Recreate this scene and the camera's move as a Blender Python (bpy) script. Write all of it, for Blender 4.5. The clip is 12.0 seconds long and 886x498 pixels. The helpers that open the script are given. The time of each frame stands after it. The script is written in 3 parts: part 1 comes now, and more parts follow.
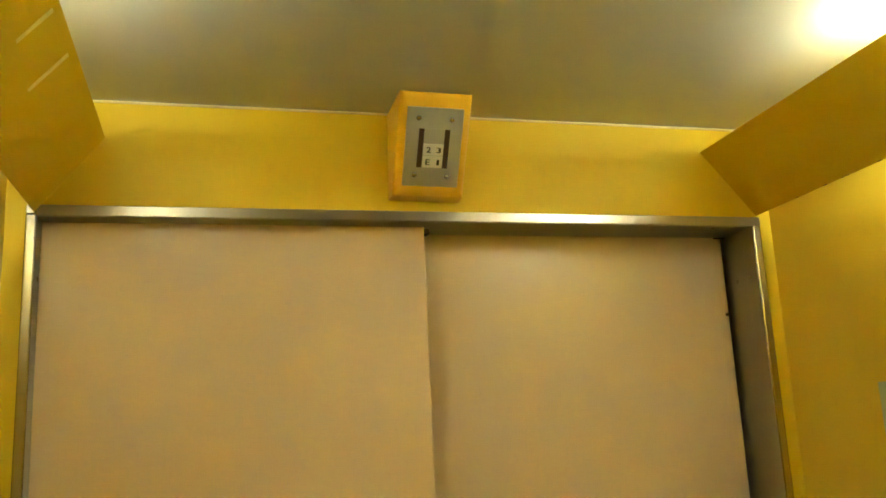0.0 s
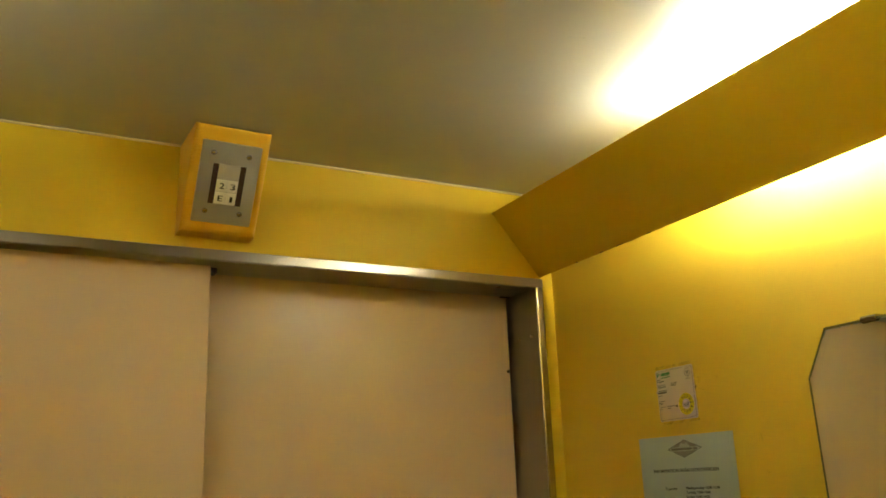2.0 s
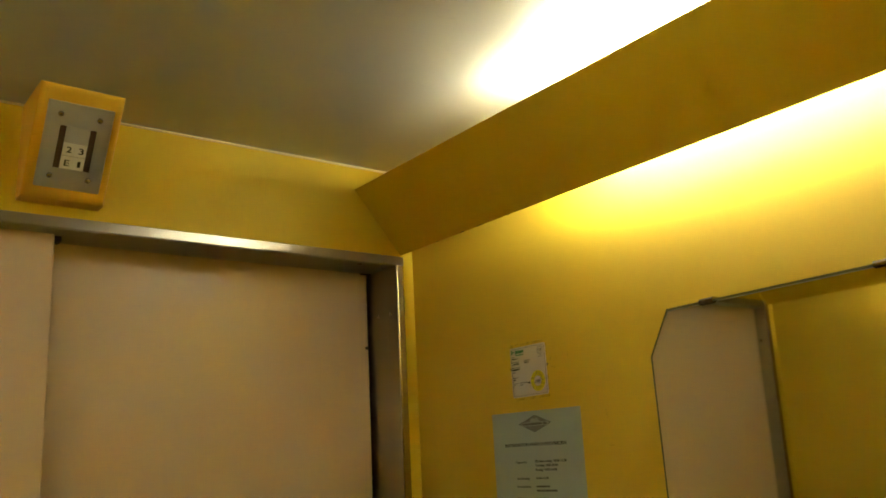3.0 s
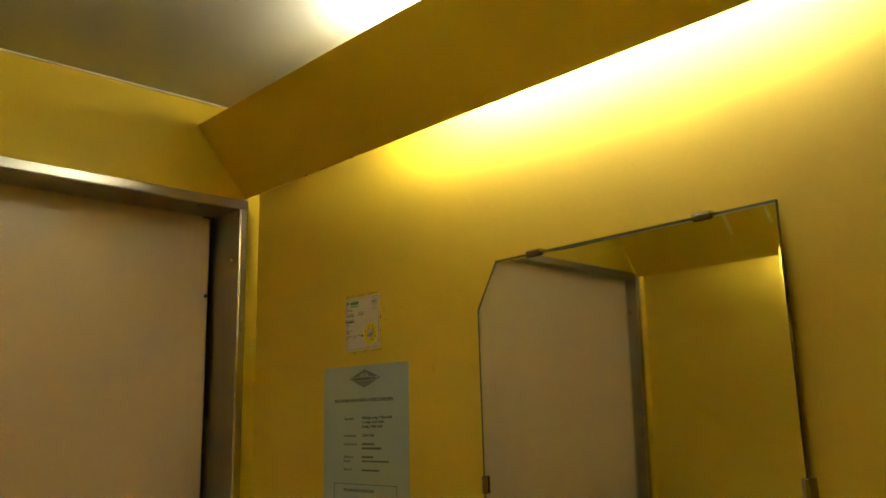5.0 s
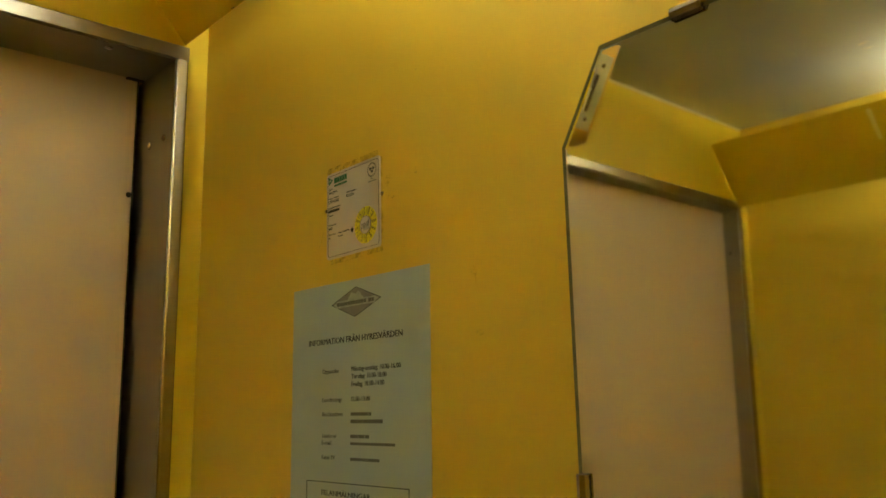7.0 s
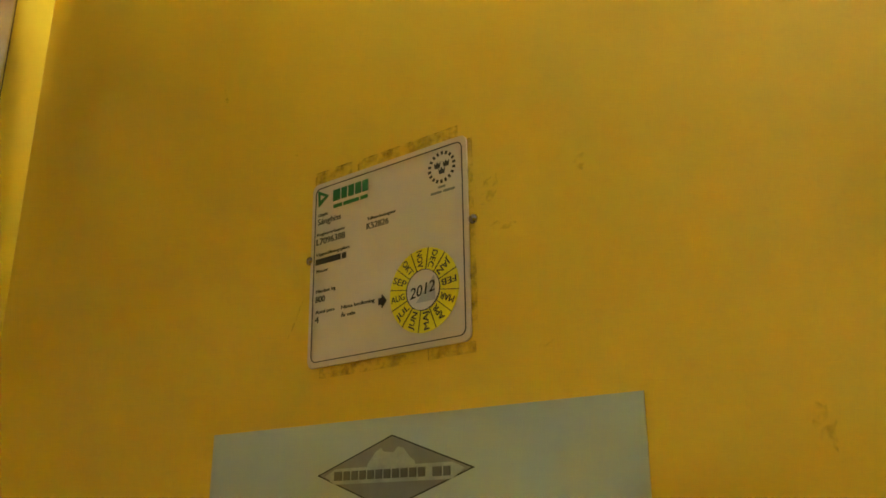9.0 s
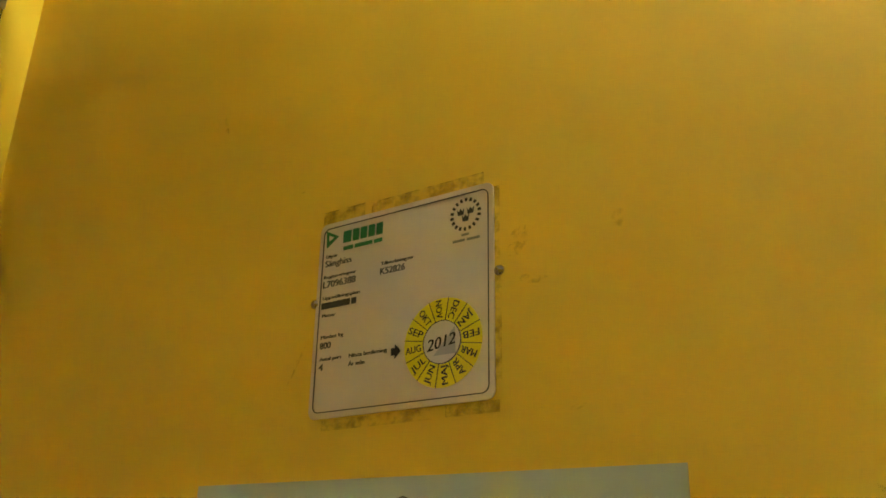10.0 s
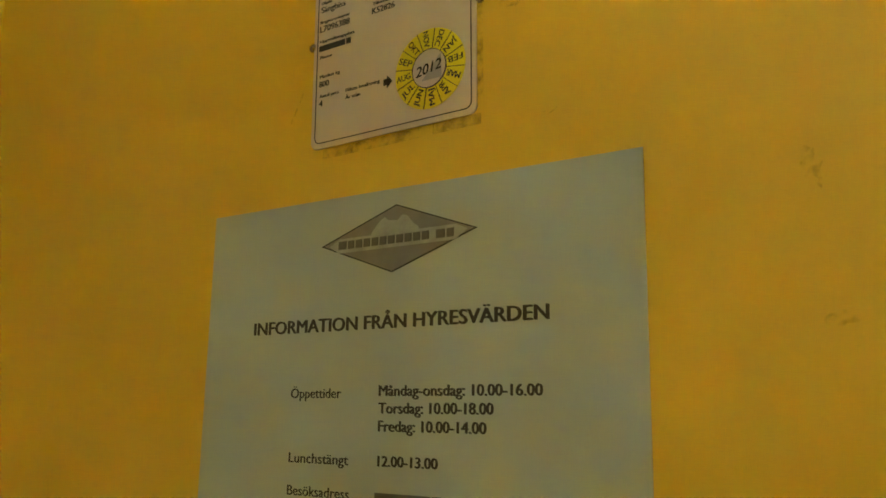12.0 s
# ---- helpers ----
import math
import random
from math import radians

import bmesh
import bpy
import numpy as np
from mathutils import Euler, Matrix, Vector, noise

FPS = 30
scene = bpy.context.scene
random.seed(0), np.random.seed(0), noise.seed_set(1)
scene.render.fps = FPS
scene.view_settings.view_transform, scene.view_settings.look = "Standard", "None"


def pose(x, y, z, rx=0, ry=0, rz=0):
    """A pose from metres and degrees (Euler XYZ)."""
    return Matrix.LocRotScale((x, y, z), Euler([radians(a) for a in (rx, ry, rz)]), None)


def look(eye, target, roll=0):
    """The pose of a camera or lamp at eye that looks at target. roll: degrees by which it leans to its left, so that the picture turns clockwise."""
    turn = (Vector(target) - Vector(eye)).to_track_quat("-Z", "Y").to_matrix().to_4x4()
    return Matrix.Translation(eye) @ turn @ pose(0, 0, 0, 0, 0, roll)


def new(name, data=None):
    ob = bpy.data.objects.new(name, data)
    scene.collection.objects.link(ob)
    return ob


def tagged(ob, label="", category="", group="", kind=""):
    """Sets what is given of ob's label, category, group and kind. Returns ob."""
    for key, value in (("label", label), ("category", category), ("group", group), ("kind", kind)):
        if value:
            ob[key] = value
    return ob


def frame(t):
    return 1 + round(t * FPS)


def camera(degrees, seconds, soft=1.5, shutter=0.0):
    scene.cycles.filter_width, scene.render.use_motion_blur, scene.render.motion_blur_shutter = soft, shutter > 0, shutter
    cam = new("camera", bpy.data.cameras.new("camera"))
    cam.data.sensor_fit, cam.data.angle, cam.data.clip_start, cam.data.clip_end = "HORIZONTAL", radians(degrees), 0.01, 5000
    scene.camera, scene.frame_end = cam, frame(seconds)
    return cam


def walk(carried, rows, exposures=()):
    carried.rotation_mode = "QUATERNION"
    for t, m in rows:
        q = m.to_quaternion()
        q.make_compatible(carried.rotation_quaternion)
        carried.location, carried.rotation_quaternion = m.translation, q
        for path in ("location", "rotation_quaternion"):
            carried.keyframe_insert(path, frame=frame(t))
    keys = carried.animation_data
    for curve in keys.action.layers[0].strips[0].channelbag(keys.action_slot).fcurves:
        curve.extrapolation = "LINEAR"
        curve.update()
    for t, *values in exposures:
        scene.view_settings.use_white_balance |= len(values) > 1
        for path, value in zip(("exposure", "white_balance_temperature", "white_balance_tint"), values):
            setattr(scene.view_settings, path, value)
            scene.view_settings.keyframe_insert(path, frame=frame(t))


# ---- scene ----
cam = camera(54.24, 12.0, soft=1.7)
PATH = [
    (0, (-1.0168, -1.3937, 1.6764), (-0.5148, 0.4969, 2.0931), -2.79),
    (0.5, (-1.0376, -1.3965, 1.6722), (-0.5733, 0.4918, 2.1398), -1.86),
    (1, (-1.0330, -1.3923, 1.6392), (-0.4940, 0.4670, 2.1415), -2.44),
    (1.5, (-0.9837, -1.3909, 1.6466), (-0.3417, 0.4336, 2.1555), -1.58),
    (2, (-1.0002, -1.3841, 1.6631), (-0.0760, 0.3105, 2.1869), -2.19),
    (2.5, (-1.0004, -1.3797, 1.6556), (0.1529, 0.1807, 2.1407), -2.58),
    (2.7, (-1.0043, -1.3810, 1.6614), (0.1893, 0.1537, 2.1304), -2.64),
    (4.3, (-0.9253, -1.3850, 1.6454), (0.2744, 0.1518, 2.0916), -3.61),
    (4.5, (-0.9023, -1.3929, 1.6426), (0.3715, 0.0866, 2.0773), -3.04),
    (5, (-0.8491, -1.3988, 1.6324), (0.5022, 0.0217, 2.0273), -0.97),
    (5.5, (-0.7966, -1.3025, 1.6162), (0.6169, 0.0674, 1.9704), -0.70),
    (6, (-0.6833, -1.1235, 1.6087), (0.8172, 0.1446, 1.9834), -1.45),
    (6.5, (-0.5910, -1.0285, 1.5951), (0.8801, 0.2794, 1.9492), -1.33),
    (7, (-0.4534, -0.9634, 1.6051), (0.8405, 0.5169, 1.9721), -0.70),
    (7.2, (-0.4190, -0.9378, 1.6005), (0.8538, 0.5642, 1.9525), -0.51),
    (8.8, (-0.2718, -0.5686, 1.6666), (1.2135, 0.6124, 2.2983), 0.65),
    (9, (-0.2567, -0.5436, 1.6813), (1.2569, 0.6057, 2.3045), -0.05),
    (9.5, (-0.2471, -0.5035, 1.6828), (1.3160, 0.5356, 2.3734), 1.20),
    (10, (-0.2615, -0.5113, 1.6877), (1.2934, 0.5178, 2.4111), 1.85),
    (10.5, (-0.2706, -0.5278, 1.6968), (1.2822, 0.5223, 2.3940), 2.20),
    (11, (-0.2754, -0.5303, 1.6861), (1.2956, 0.5150, 2.3488), 1.59),
    (11.5, (-0.2737, -0.5247, 1.6378), (1.3508, 0.5440, 2.1056), 1.01),
    (12, (-0.2701, -0.5305, 1.6325), (1.3541, 0.5710, 2.0179), 0.99),
]
EXPOSURES = [(0.0, 1.42, 6500, -1), (0.5, 1.30, 6500, 2), (1.0, 1.19, 6500, 5), (1.5, 1.10, 6500, 9), (2.5, 0.70, 6500, 10), (4.5, 0.42, 6500, 10), (5.5, 0.35, 6500, 9), (7.0, 0.89, 6500, 8), (9.5, 1.08, 6500, 9), (11.0, 1.07, 6500, 9), (12.0, 1.19, 6500, 10)]
walk(cam, [(t, look(eye, target, roll)) for t, eye, target, roll in PATH], EXPOSURES)

# ---- world and light levels ----
world = bpy.data.worlds.new("world")
scene.world = world
world.use_nodes = True
world.node_tree.nodes["Background"].inputs[0].default_value = (0.02, 0.02, 0.025, 1)
world.node_tree.nodes["Background"].inputs[1].default_value = 0.05
TUBE_COLOUR = (1.0, 0.965, 0.72, 1)
TUBE_STRENGTH = 66.0

# ---- plan of the lift car, in metres ----
XL, XR = -1.3312, 0.0          # side walls
YF, YB = 0.0, -2.10           # door wall, rear wall
ZC = 2.2234                   # ceiling
OPEN_L, OPEN_R, OPEN_Z = -1.2857, -0.0429, 2.0296   # door opening
WALL = 0.04


# ---- materials ----
def material(name):
    m = bpy.data.materials.new(name)
    m.use_nodes = True
    nt = m.node_tree
    return m, nt, nt.nodes["Principled BSDF"]


def noise_node(nt, scale, detail=4.0, rough=0.55, stretch=(1, 1, 1)):
    co = nt.nodes.new("ShaderNodeTexCoord")
    mp = nt.nodes.new("ShaderNodeMapping")
    mp.inputs["Scale"].default_value = stretch
    nt.links.new(co.outputs["Object"], mp.inputs["Vector"])
    n = nt.nodes.new("ShaderNodeTexNoise")
    n.inputs["Scale"].default_value = scale
    n.inputs["Detail"].default_value = detail
    n.inputs["Roughness"].default_value = rough
    nt.links.new(mp.outputs["Vector"], n.inputs["Vector"])
    return n


def ramp(nt, source, stops):
    r = nt.nodes.new("ShaderNodeValToRGB")
    el = r.color_ramp.elements
    while len(el) < len(stops):
        el.new(0.5)
    for e, (pos, col) in zip(el, stops):
        e.position, e.color = pos, (*col, 1)
    nt.links.new(source, r.inputs["Fac"])
    return r


def shade(c, k):
    return tuple(min(1.0, v * k) for v in c)


def paint(name, colour, rough=0.4, metal=0.0, vary=0.08, scale=3.0, bump=0.02, grain=350.0, stretch=(1, 1, 1), stain=0.0, coat=0.0, coat_rough=0.5):
    """Painted or plain surface: broad unevenness, fine grain in relief and gloss, sparse grubby stains."""
    m, nt, b = material(name)
    broad = noise_node(nt, scale, 3.0, 0.6, stretch)
    col = ramp(nt, broad.outputs["Fac"], [(0.3, shade(colour, 1 - vary)), (0.7, shade(colour, 1 + vary))])
    out = col.outputs["Color"]
    if stain:
        spots = noise_node(nt, 11.0, 6.0, 0.7)
        mask = ramp(nt, spots.outputs["Fac"], [(0.66, (0, 0, 0)), (0.80, (stain, stain, stain))])
        mix = nt.nodes.new("ShaderNodeMix")
        mix.data_type = "RGBA"
        mix.inputs["B"].default_value = (*shade(colour, 0.45), 1)
        nt.links.new(mask.outputs["Color"], mix.inputs["Factor"])
        nt.links.new(out, mix.inputs["A"])
        out = mix.outputs["Result"]
    nt.links.new(out, b.inputs["Base Color"])
    b.inputs["Metallic"].default_value = metal
    fine = noise_node(nt, grain, 3.0, 0.6, stretch)
    rr = nt.nodes.new("ShaderNodeMapRange")
    rr.inputs["To Min"].default_value, rr.inputs["To Max"].default_value = rough * 0.85, min(1, rough * 1.15)
    nt.links.new(broad.outputs["Fac"], rr.inputs["Value"])
    nt.links.new(rr.outputs["Result"], b.inputs["Roughness"])
    bp = nt.nodes.new("ShaderNodeBump")
    bp.inputs["Strength"].default_value = bump * 5
    bp.inputs["Distance"].default_value = 0.001
    nt.links.new(fine.outputs["Fac"], bp.inputs["Height"])
    nt.links.new(bp.outputs["Normal"], b.inputs["Normal"])
    b.inputs["Coat Weight"].default_value = coat
    b.inputs["Coat Roughness"].default_value = coat_rough
    b.inputs["Coat IOR"].default_value = 1.6
    return m


YELLOW = (0.65, 0.445, 0.002)
M_WALL = paint("yellow_wall_paint", YELLOW, 0.5, vary=0.04, scale=2.2, bump=0.03, grain=260, stain=0.06, coat=1.0, coat_rough=0.78)
M_WALL.node_tree.nodes["Principled BSDF"].inputs["Coat IOR"].default_value = 1.76
M_WALL.node_tree.nodes["Principled BSDF"].inputs["Specular IOR Level"].default_value = 0.2
# Wall paint without coat, its yellow lightened for the light falling there.
M_FRONT = paint("lit_yellow_wall_paint", (0.69, 0.49, 0.010), 0.6, vary=0.05, scale=2.4, bump=0.03, grain=240, stain=0.12)
M_COVE = paint("yellow_cove_paint", YELLOW, 0.62, vary=0.04, scale=2.5, bump=0.02)
M_CEIL = paint("satin_grey_ceiling", (0.50, 0.485, 0.425), 0.40, metal=0.0, vary=0.05, scale=2.0, bump=0.015)
M_CEIL.node_tree.nodes["Principled BSDF"].inputs["Specular IOR Level"].default_value = 0.8
M_BEAD = paint("cream_bead_sealant", (0.74, 0.64, 0.38), 0.5)
M_DOOR = paint("salmon_beige_door_paint", (0.63, 0.475, 0.335), 0.31, vary=0.03, scale=2.0, bump=0.03, grain=180, stain=0.06)
M_DOOREDGE = paint("black_rubber_seal", (0.05, 0.04, 0.032), 0.6)
M_STEEL = paint("brushed_stainless_steel", (0.50, 0.48, 0.43), 0.27, metal=1.0, vary=0.10, scale=6, bump=0.03, grain=120, stretch=(1, 1, 0.03))
# Brushed along the head, with a darker base than the jamb trim.
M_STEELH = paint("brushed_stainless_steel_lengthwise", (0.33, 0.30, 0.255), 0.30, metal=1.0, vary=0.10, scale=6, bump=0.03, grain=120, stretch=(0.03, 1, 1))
M_LINING = paint("dull_brushed_steel_lining", (0.38, 0.335, 0.275), 0.40, metal=1.0, vary=0.12, scale=6, bump=0.03, grain=120, stretch=(1, 1, 0.03))
M_CHROME = paint("nickel_plate", (0.42, 0.40, 0.36), 0.22, metal=1.0, vary=0.15, scale=60)
M_SCREW = paint("dull_screw_steel", (0.42, 0.40, 0.37), 0.22, metal=1.0, vary=0.2, scale=200)
M_DARK = paint("dark_slot", (0.05, 0.022, 0.012), 0.5)
M_BLACK = paint("black_print", (0.012, 0.012, 0.014), 0.7)
M_BOX = paint("orange_yellow_box_paint", (0.70, 0.41, 0.025), 0.38, vary=0.06, scale=20, bump=0.03)
M_PLATE = paint("anodised_grey_plate", (0.47, 0.46, 0.45), 0.36, metal=0.55, vary=0.05, scale=30, bump=0.02)
M_TILE = paint("white_legend_tile", (0.74, 0.73, 0.68), 0.35, vary=0.04, scale=60)
M_BLANK = paint("grey_legend_blank", (0.42, 0.40, 0.36), 0.4, vary=0.04, scale=60)
M_PAPER = paint("pale_blue_green_paper", (0.40, 0.47, 0.455), 0.75, vary=0.03, scale=9, bump=0.02, grain=900)
M_GREY = paint("grey_print", (0.20, 0.21, 0.21), 0.75, vary=0.15, scale=60)
M_BARGREY = paint("dark_grey_print", (0.12, 0.125, 0.125), 0.75, vary=0.2, scale=120)
M_LIGHTGREY = paint("pale_grey_print", (0.32, 0.355, 0.345), 0.75, vary=0.2, scale=120)
M_FAINT = paint("faint_grey_print", (0.36, 0.355, 0.35), 0.6)
M_INK = paint("charcoal_print", (0.035, 0.035, 0.04), 0.75)
M_STICKER = paint("white_plastic_label", (0.58, 0.52, 0.47), 0.45, vary=0.03, scale=25, bump=0.01)
M_GREEN = paint("green_print", (0.01, 0.16, 0.06), 0.6)
M_SUN = paint("bright_yellow_disc", (0.80, 0.72, 0.02), 0.5, vary=0.04, scale=80)
M_MIRROR, _nt, _b = material("mirror_silver")
_b.inputs["Base Color"].default_value = (0.80, 0.82, 0.76, 1)
_b.inputs["Metallic"].default_value = 1.0
_haze = noise_node(_nt, 9.0, 5.0, 0.6)
_mr = _nt.nodes.new("ShaderNodeMapRange")
_mr.inputs["To Min"].default_value, _mr.inputs["To Max"].default_value = 0.0, 0.05
_nt.links.new(_haze.outputs["Fac"], _mr.inputs["Value"])
_nt.links.new(_mr.outputs["Result"], _b.inputs["Roughness"])
M_GLASSEDGE = paint("dark_glass_edge", (0.13, 0.12, 0.06), 0.2, vary=0.2, scale=30)
M_FLOOR = paint("dark_grey_linoleum", (0.09, 0.085, 0.08), 0.55, vary=0.25, scale=14, bump=0.05, grain=200)
M_BATTEN = paint("white_enamel", (0.75, 0.74, 0.70), 0.4)
# Pale yellow that carries the sheen of the plate streaks.
M_STREAK = paint("sheen_streak_yellow", (0.78, 0.66, 0.16), 0.30, vary=0.1, scale=60)
M_CHIP = paint("bare_chipped_edge", (0.06, 0.035, 0.012), 0.7, vary=0.3, scale=120)
M_LANDWALL = paint("pale_lilac_landing_paint", (0.42, 0.42, 0.52), 0.5)
M_LANDDADO = paint("plum_landing_paint", (0.22, 0.13, 0.17), 0.5)

M_TUBE, _nt, _b = material("lit_fluorescent_tube")
_b.inputs["Emission Color"].default_value = TUBE_COLOUR
_b.inputs["Emission Strength"].default_value = TUBE_STRENGTH
_b.inputs["Base Color"].default_value = (0.8, 0.8, 0.8, 1)
# Left-hand tube, set weaker than the right-hand one.
M_TUBE_DIM, _nt, _b = material("dimmer_lit_fluorescent_tube")
_b.inputs["Emission Color"].default_value = TUBE_COLOUR
_b.inputs["Emission Strength"].default_value = TUBE_STRENGTH * 0.64
_b.inputs["Base Color"].default_value = (0.8, 0.8, 0.8, 1)

# Brown glue left round the label: patchy film over the paint.
M_GLUE, _nt, _b = material("old_glue_residue")
_b.inputs["Base Color"].default_value = (0.17, 0.085, 0.02, 1)
_b.inputs["Roughness"].default_value = 0.45
_n = noise_node(_nt, 170.0, 5.0, 0.7)
_r = ramp(_nt, _n.outputs["Fac"], [(0.42, (0, 0, 0)), (0.70, (0.60, 0.60, 0.60))])
_nt.links.new(_r.outputs["Color"], _b.inputs["Alpha"])

M_SMUDGE, _nt, _b = material("grey_scuff_film")
_b.inputs["Base Color"].default_value = (0.14, 0.09, 0.03, 1)
_b.inputs["Roughness"].default_value = 0.7
_n = noise_node(_nt, 260.0, 5.0, 0.75)
_r = ramp(_nt, _n.outputs["Fac"], [(0.48, (0, 0, 0)), (0.78, (0.22, 0.22, 0.22))])
_nt.links.new(_r.outputs["Color"], _b.inputs["Alpha"])


# ---- building helpers ----
def link(name, bm, mat, smooth=False):
    me = bpy.data.meshes.new(name)
    bmesh.ops.recalc_face_normals(bm, faces=bm.faces)
    bm.to_mesh(me)
    bm.free()
    me.materials.append(mat)
    if smooth:
        for p in me.polygons:
            p.use_smooth = True
    return new(name, me)


def part(name, bm, mat, parent, label="", m=None, smooth=False):
    ob = link(name, bm, mat, smooth)
    ob.parent = parent
    if m is not None:
        ob.matrix_basis = m
    return tagged(ob, label)


def empty(name, m=None):
    ob = new(name)
    ob.empty_display_size = 0.05
    if m is not None:
        ob.matrix_basis = m
    return ob


def add_box(bm, x0, x1, y0, y1, z0, z1):
    v = [bm.verts.new((x, y, z)) for z in (z0, z1) for x, y in ((x0, y0), (x1, y0), (x1, y1), (x0, y1))]
    for f in ((3, 2, 1, 0), (4, 5, 6, 7), (0, 1, 5, 4), (1, 2, 6, 5), (2, 3, 7, 6), (3, 0, 4, 7)):
        bm.faces.new([v[i] for i in f])


def boxes(*some, bevel=0.0, segments=2):
    bm = bmesh.new()
    for b in some:
        add_box(bm, *b)
    if bevel:
        bmesh.ops.bevel(bm, geom=list(bm.edges), offset=bevel, segments=segments, affect="EDGES", profile=0.5)
    return bm


def prism(points, z0, z1, bevel=0.0, segments=1):
    """A flat outline in x, y raised from z0 to z1."""
    bm = bmesh.new()
    low = [bm.verts.new((x, y, z0)) for x, y in points]
    top = [bm.verts.new((x, y, z1)) for x, y in points]
    n = len(points)
    bm.faces.new(low[::-1])
    bm.faces.new(top)
    for i in range(n):
        bm.faces.new((low[i], low[(i + 1) % n], top[(i + 1) % n], top[i]))
    if bevel:
        edges = [e for e in bm.edges if e.verts[0].co.z > (z0 + z1) / 2 and e.verts[1].co.z > (z0 + z1) / 2]
        bmesh.ops.bevel(bm, geom=edges, offset=bevel, segments=segments, affect="EDGES", profile=0.5)
    return bm


def round_rect(w, h, r, n=6):
    pts = []
    for cx, cy, a0 in ((w / 2 - r, h / 2 - r, 0), (-w / 2 + r, h / 2 - r, 90), (-w / 2 + r, -h / 2 + r, 180), (w / 2 - r, -h / 2 + r, 270)):
        for k in range(n + 1):
            a = radians(a0 + 90 * k / n)
            pts.append((cx + r * math.cos(a), cy + r * math.sin(a)))
    return pts


def ring(outer, inner, z0, z1):
    """A raised band between two outlines of equal count."""
    bm = bmesh.new()
    n = len(outer)
    vs = [[bm.verts.new((x, y, z)) for x, y in line] for line, z in ((outer, z0), (outer, z1), (inner, z1), (inner, z0))]
    for i in range(n):
        j = (i + 1) % n
        for a in range(4):
            b = (a + 1) % 4
            bm.faces.new((vs[a][i], vs[a][j], vs[b][j], vs[b][i]))
    return bm


def circle(cx, cy, r, n=32, a0=0.0, a1=360.0):
    full = abs(a1 - a0) >= 360
    return [(cx + r * math.cos(radians(a0 + (a1 - a0) * k / (n if full else n - 1))), cy + r * math.sin(radians(a0 + (a1 - a0) * k / (n if full else n - 1)))) for k in range(n)]


def dome(r, h, n=16, rings=5):
    """A screw head: a flattened dome with a cross recess left as two dark cuts elsewhere."""
    bm = bmesh.new()
    prev = [bm.verts.new((r * math.cos(2 * math.pi * k / n), r * math.sin(2 * math.pi * k / n), 0)) for k in range(n)]
    for s in range(1, rings):
        a = math.pi / 2 * s / rings
        cur = [bm.verts.new((r * math.cos(a) * math.cos(2 * math.pi * k / n), r * math.cos(a) * math.sin(2 * math.pi * k / n), h * math.sin(a))) for k in range(n)]
        for k in range(n):
            bm.faces.new((prev[k], prev[(k + 1) % n], cur[(k + 1) % n], cur[k]))
        prev = cur
    bm.faces.new(prev)
    return bm


def cylinder(r, length, n=20):
    """Along y, from 0 to -length."""
    bm = bmesh.new()
    a = [bm.verts.new((r * math.cos(2 * math.pi * k / n), 0, r * math.sin(2 * math.pi * k / n))) for k in range(n)]
    b = [bm.verts.new((v.co.x, -length, v.co.z)) for v in a]
    bm.faces.new(a)
    bm.faces.new(b[::-1])
    for k in range(n):
        bm.faces.new((a[k], a[(k + 1) % n], b[(k + 1) % n], b[k]))
    return bm


def letters(me, mat, parent):
    """Splits a line of print into one part for each letter."""
    bm = bmesh.new()
    bm.from_mesh(me)
    left, groups = set(bm.faces), []
    while left:
        stack, island = [left.pop()], []
        while stack:
            face = stack.pop()
            island.append(face)
            for e in face.edges:
                for g in e.link_faces:
                    if g in left:
                        left.discard(g)
                        stack.append(g)
        xs = [v.co.x for f in island for v in f.verts]
        groups.append([min(xs), max(xs), island])
    groups.sort(key=lambda q: q[0] - q[1])
    merged = []
    for lo, hi, island in groups:
        for q in merged:
            if min(hi, q[1]) - max(lo, q[0]) > 0.5 * (hi - lo):
                q[2] += island
                break
        else:
            merged.append([lo, hi, list(island)])
    for lo, hi, island in sorted(merged, key=lambda q: q[0]):
        one = bmesh.new()
        for f in island:
            one.faces.new([one.verts.new(v.co) for v in f.verts])
        part("letter", one, mat, parent)
    bm.free()


def lettering(name, body, mat, parent, u0, u1, v, cap, z=0.0004, bold=0.0, turn=0.0, shear=0.0, label="", single=False):
    """One line of print in the built-in font, from u0 to u1 along x with its baseline at v, turned about its start."""
    cu = bpy.data.curves.new(name, "FONT")
    cu.body, cu.size, cu.shear, cu.resolution_u = body, 1.0, shear, 3
    ob = bpy.data.objects.new(name, cu)
    scene.collection.objects.link(ob)
    me = bpy.data.meshes.new_from_object(ob.evaluated_get(bpy.context.evaluated_depsgraph_get()))
    bpy.data.objects.remove(ob)
    xs = [w.co.x for w in me.vertices]
    lo, hi = min(xs), max(xs)
    me.transform(Matrix.Diagonal(((u1 - u0) / (hi - lo), cap / 0.73, 1, 1)) @ Matrix.Translation((-lo, 0, 0)))
    if bold:
        bm = bmesh.new()
        for k in range(3):
            me.transform(Matrix.Translation((bold * 0.5, (bold * 0.25, -bold * 0.25, 0)[k], 0.00003)))
            bm.from_mesh(me)
        bm.to_mesh(me)
        bm.free()
    me.materials.clear()
    me.materials.append(mat)
    if single:
        o = empty(name)
        letters(me, mat, o)
    else:
        o = new(name, me)
    o.parent = parent
    o.matrix_basis = Matrix.Translation((u0, v, z)) @ pose(0, 0, 0, 0, 0, turn)
    return tagged(o, label)


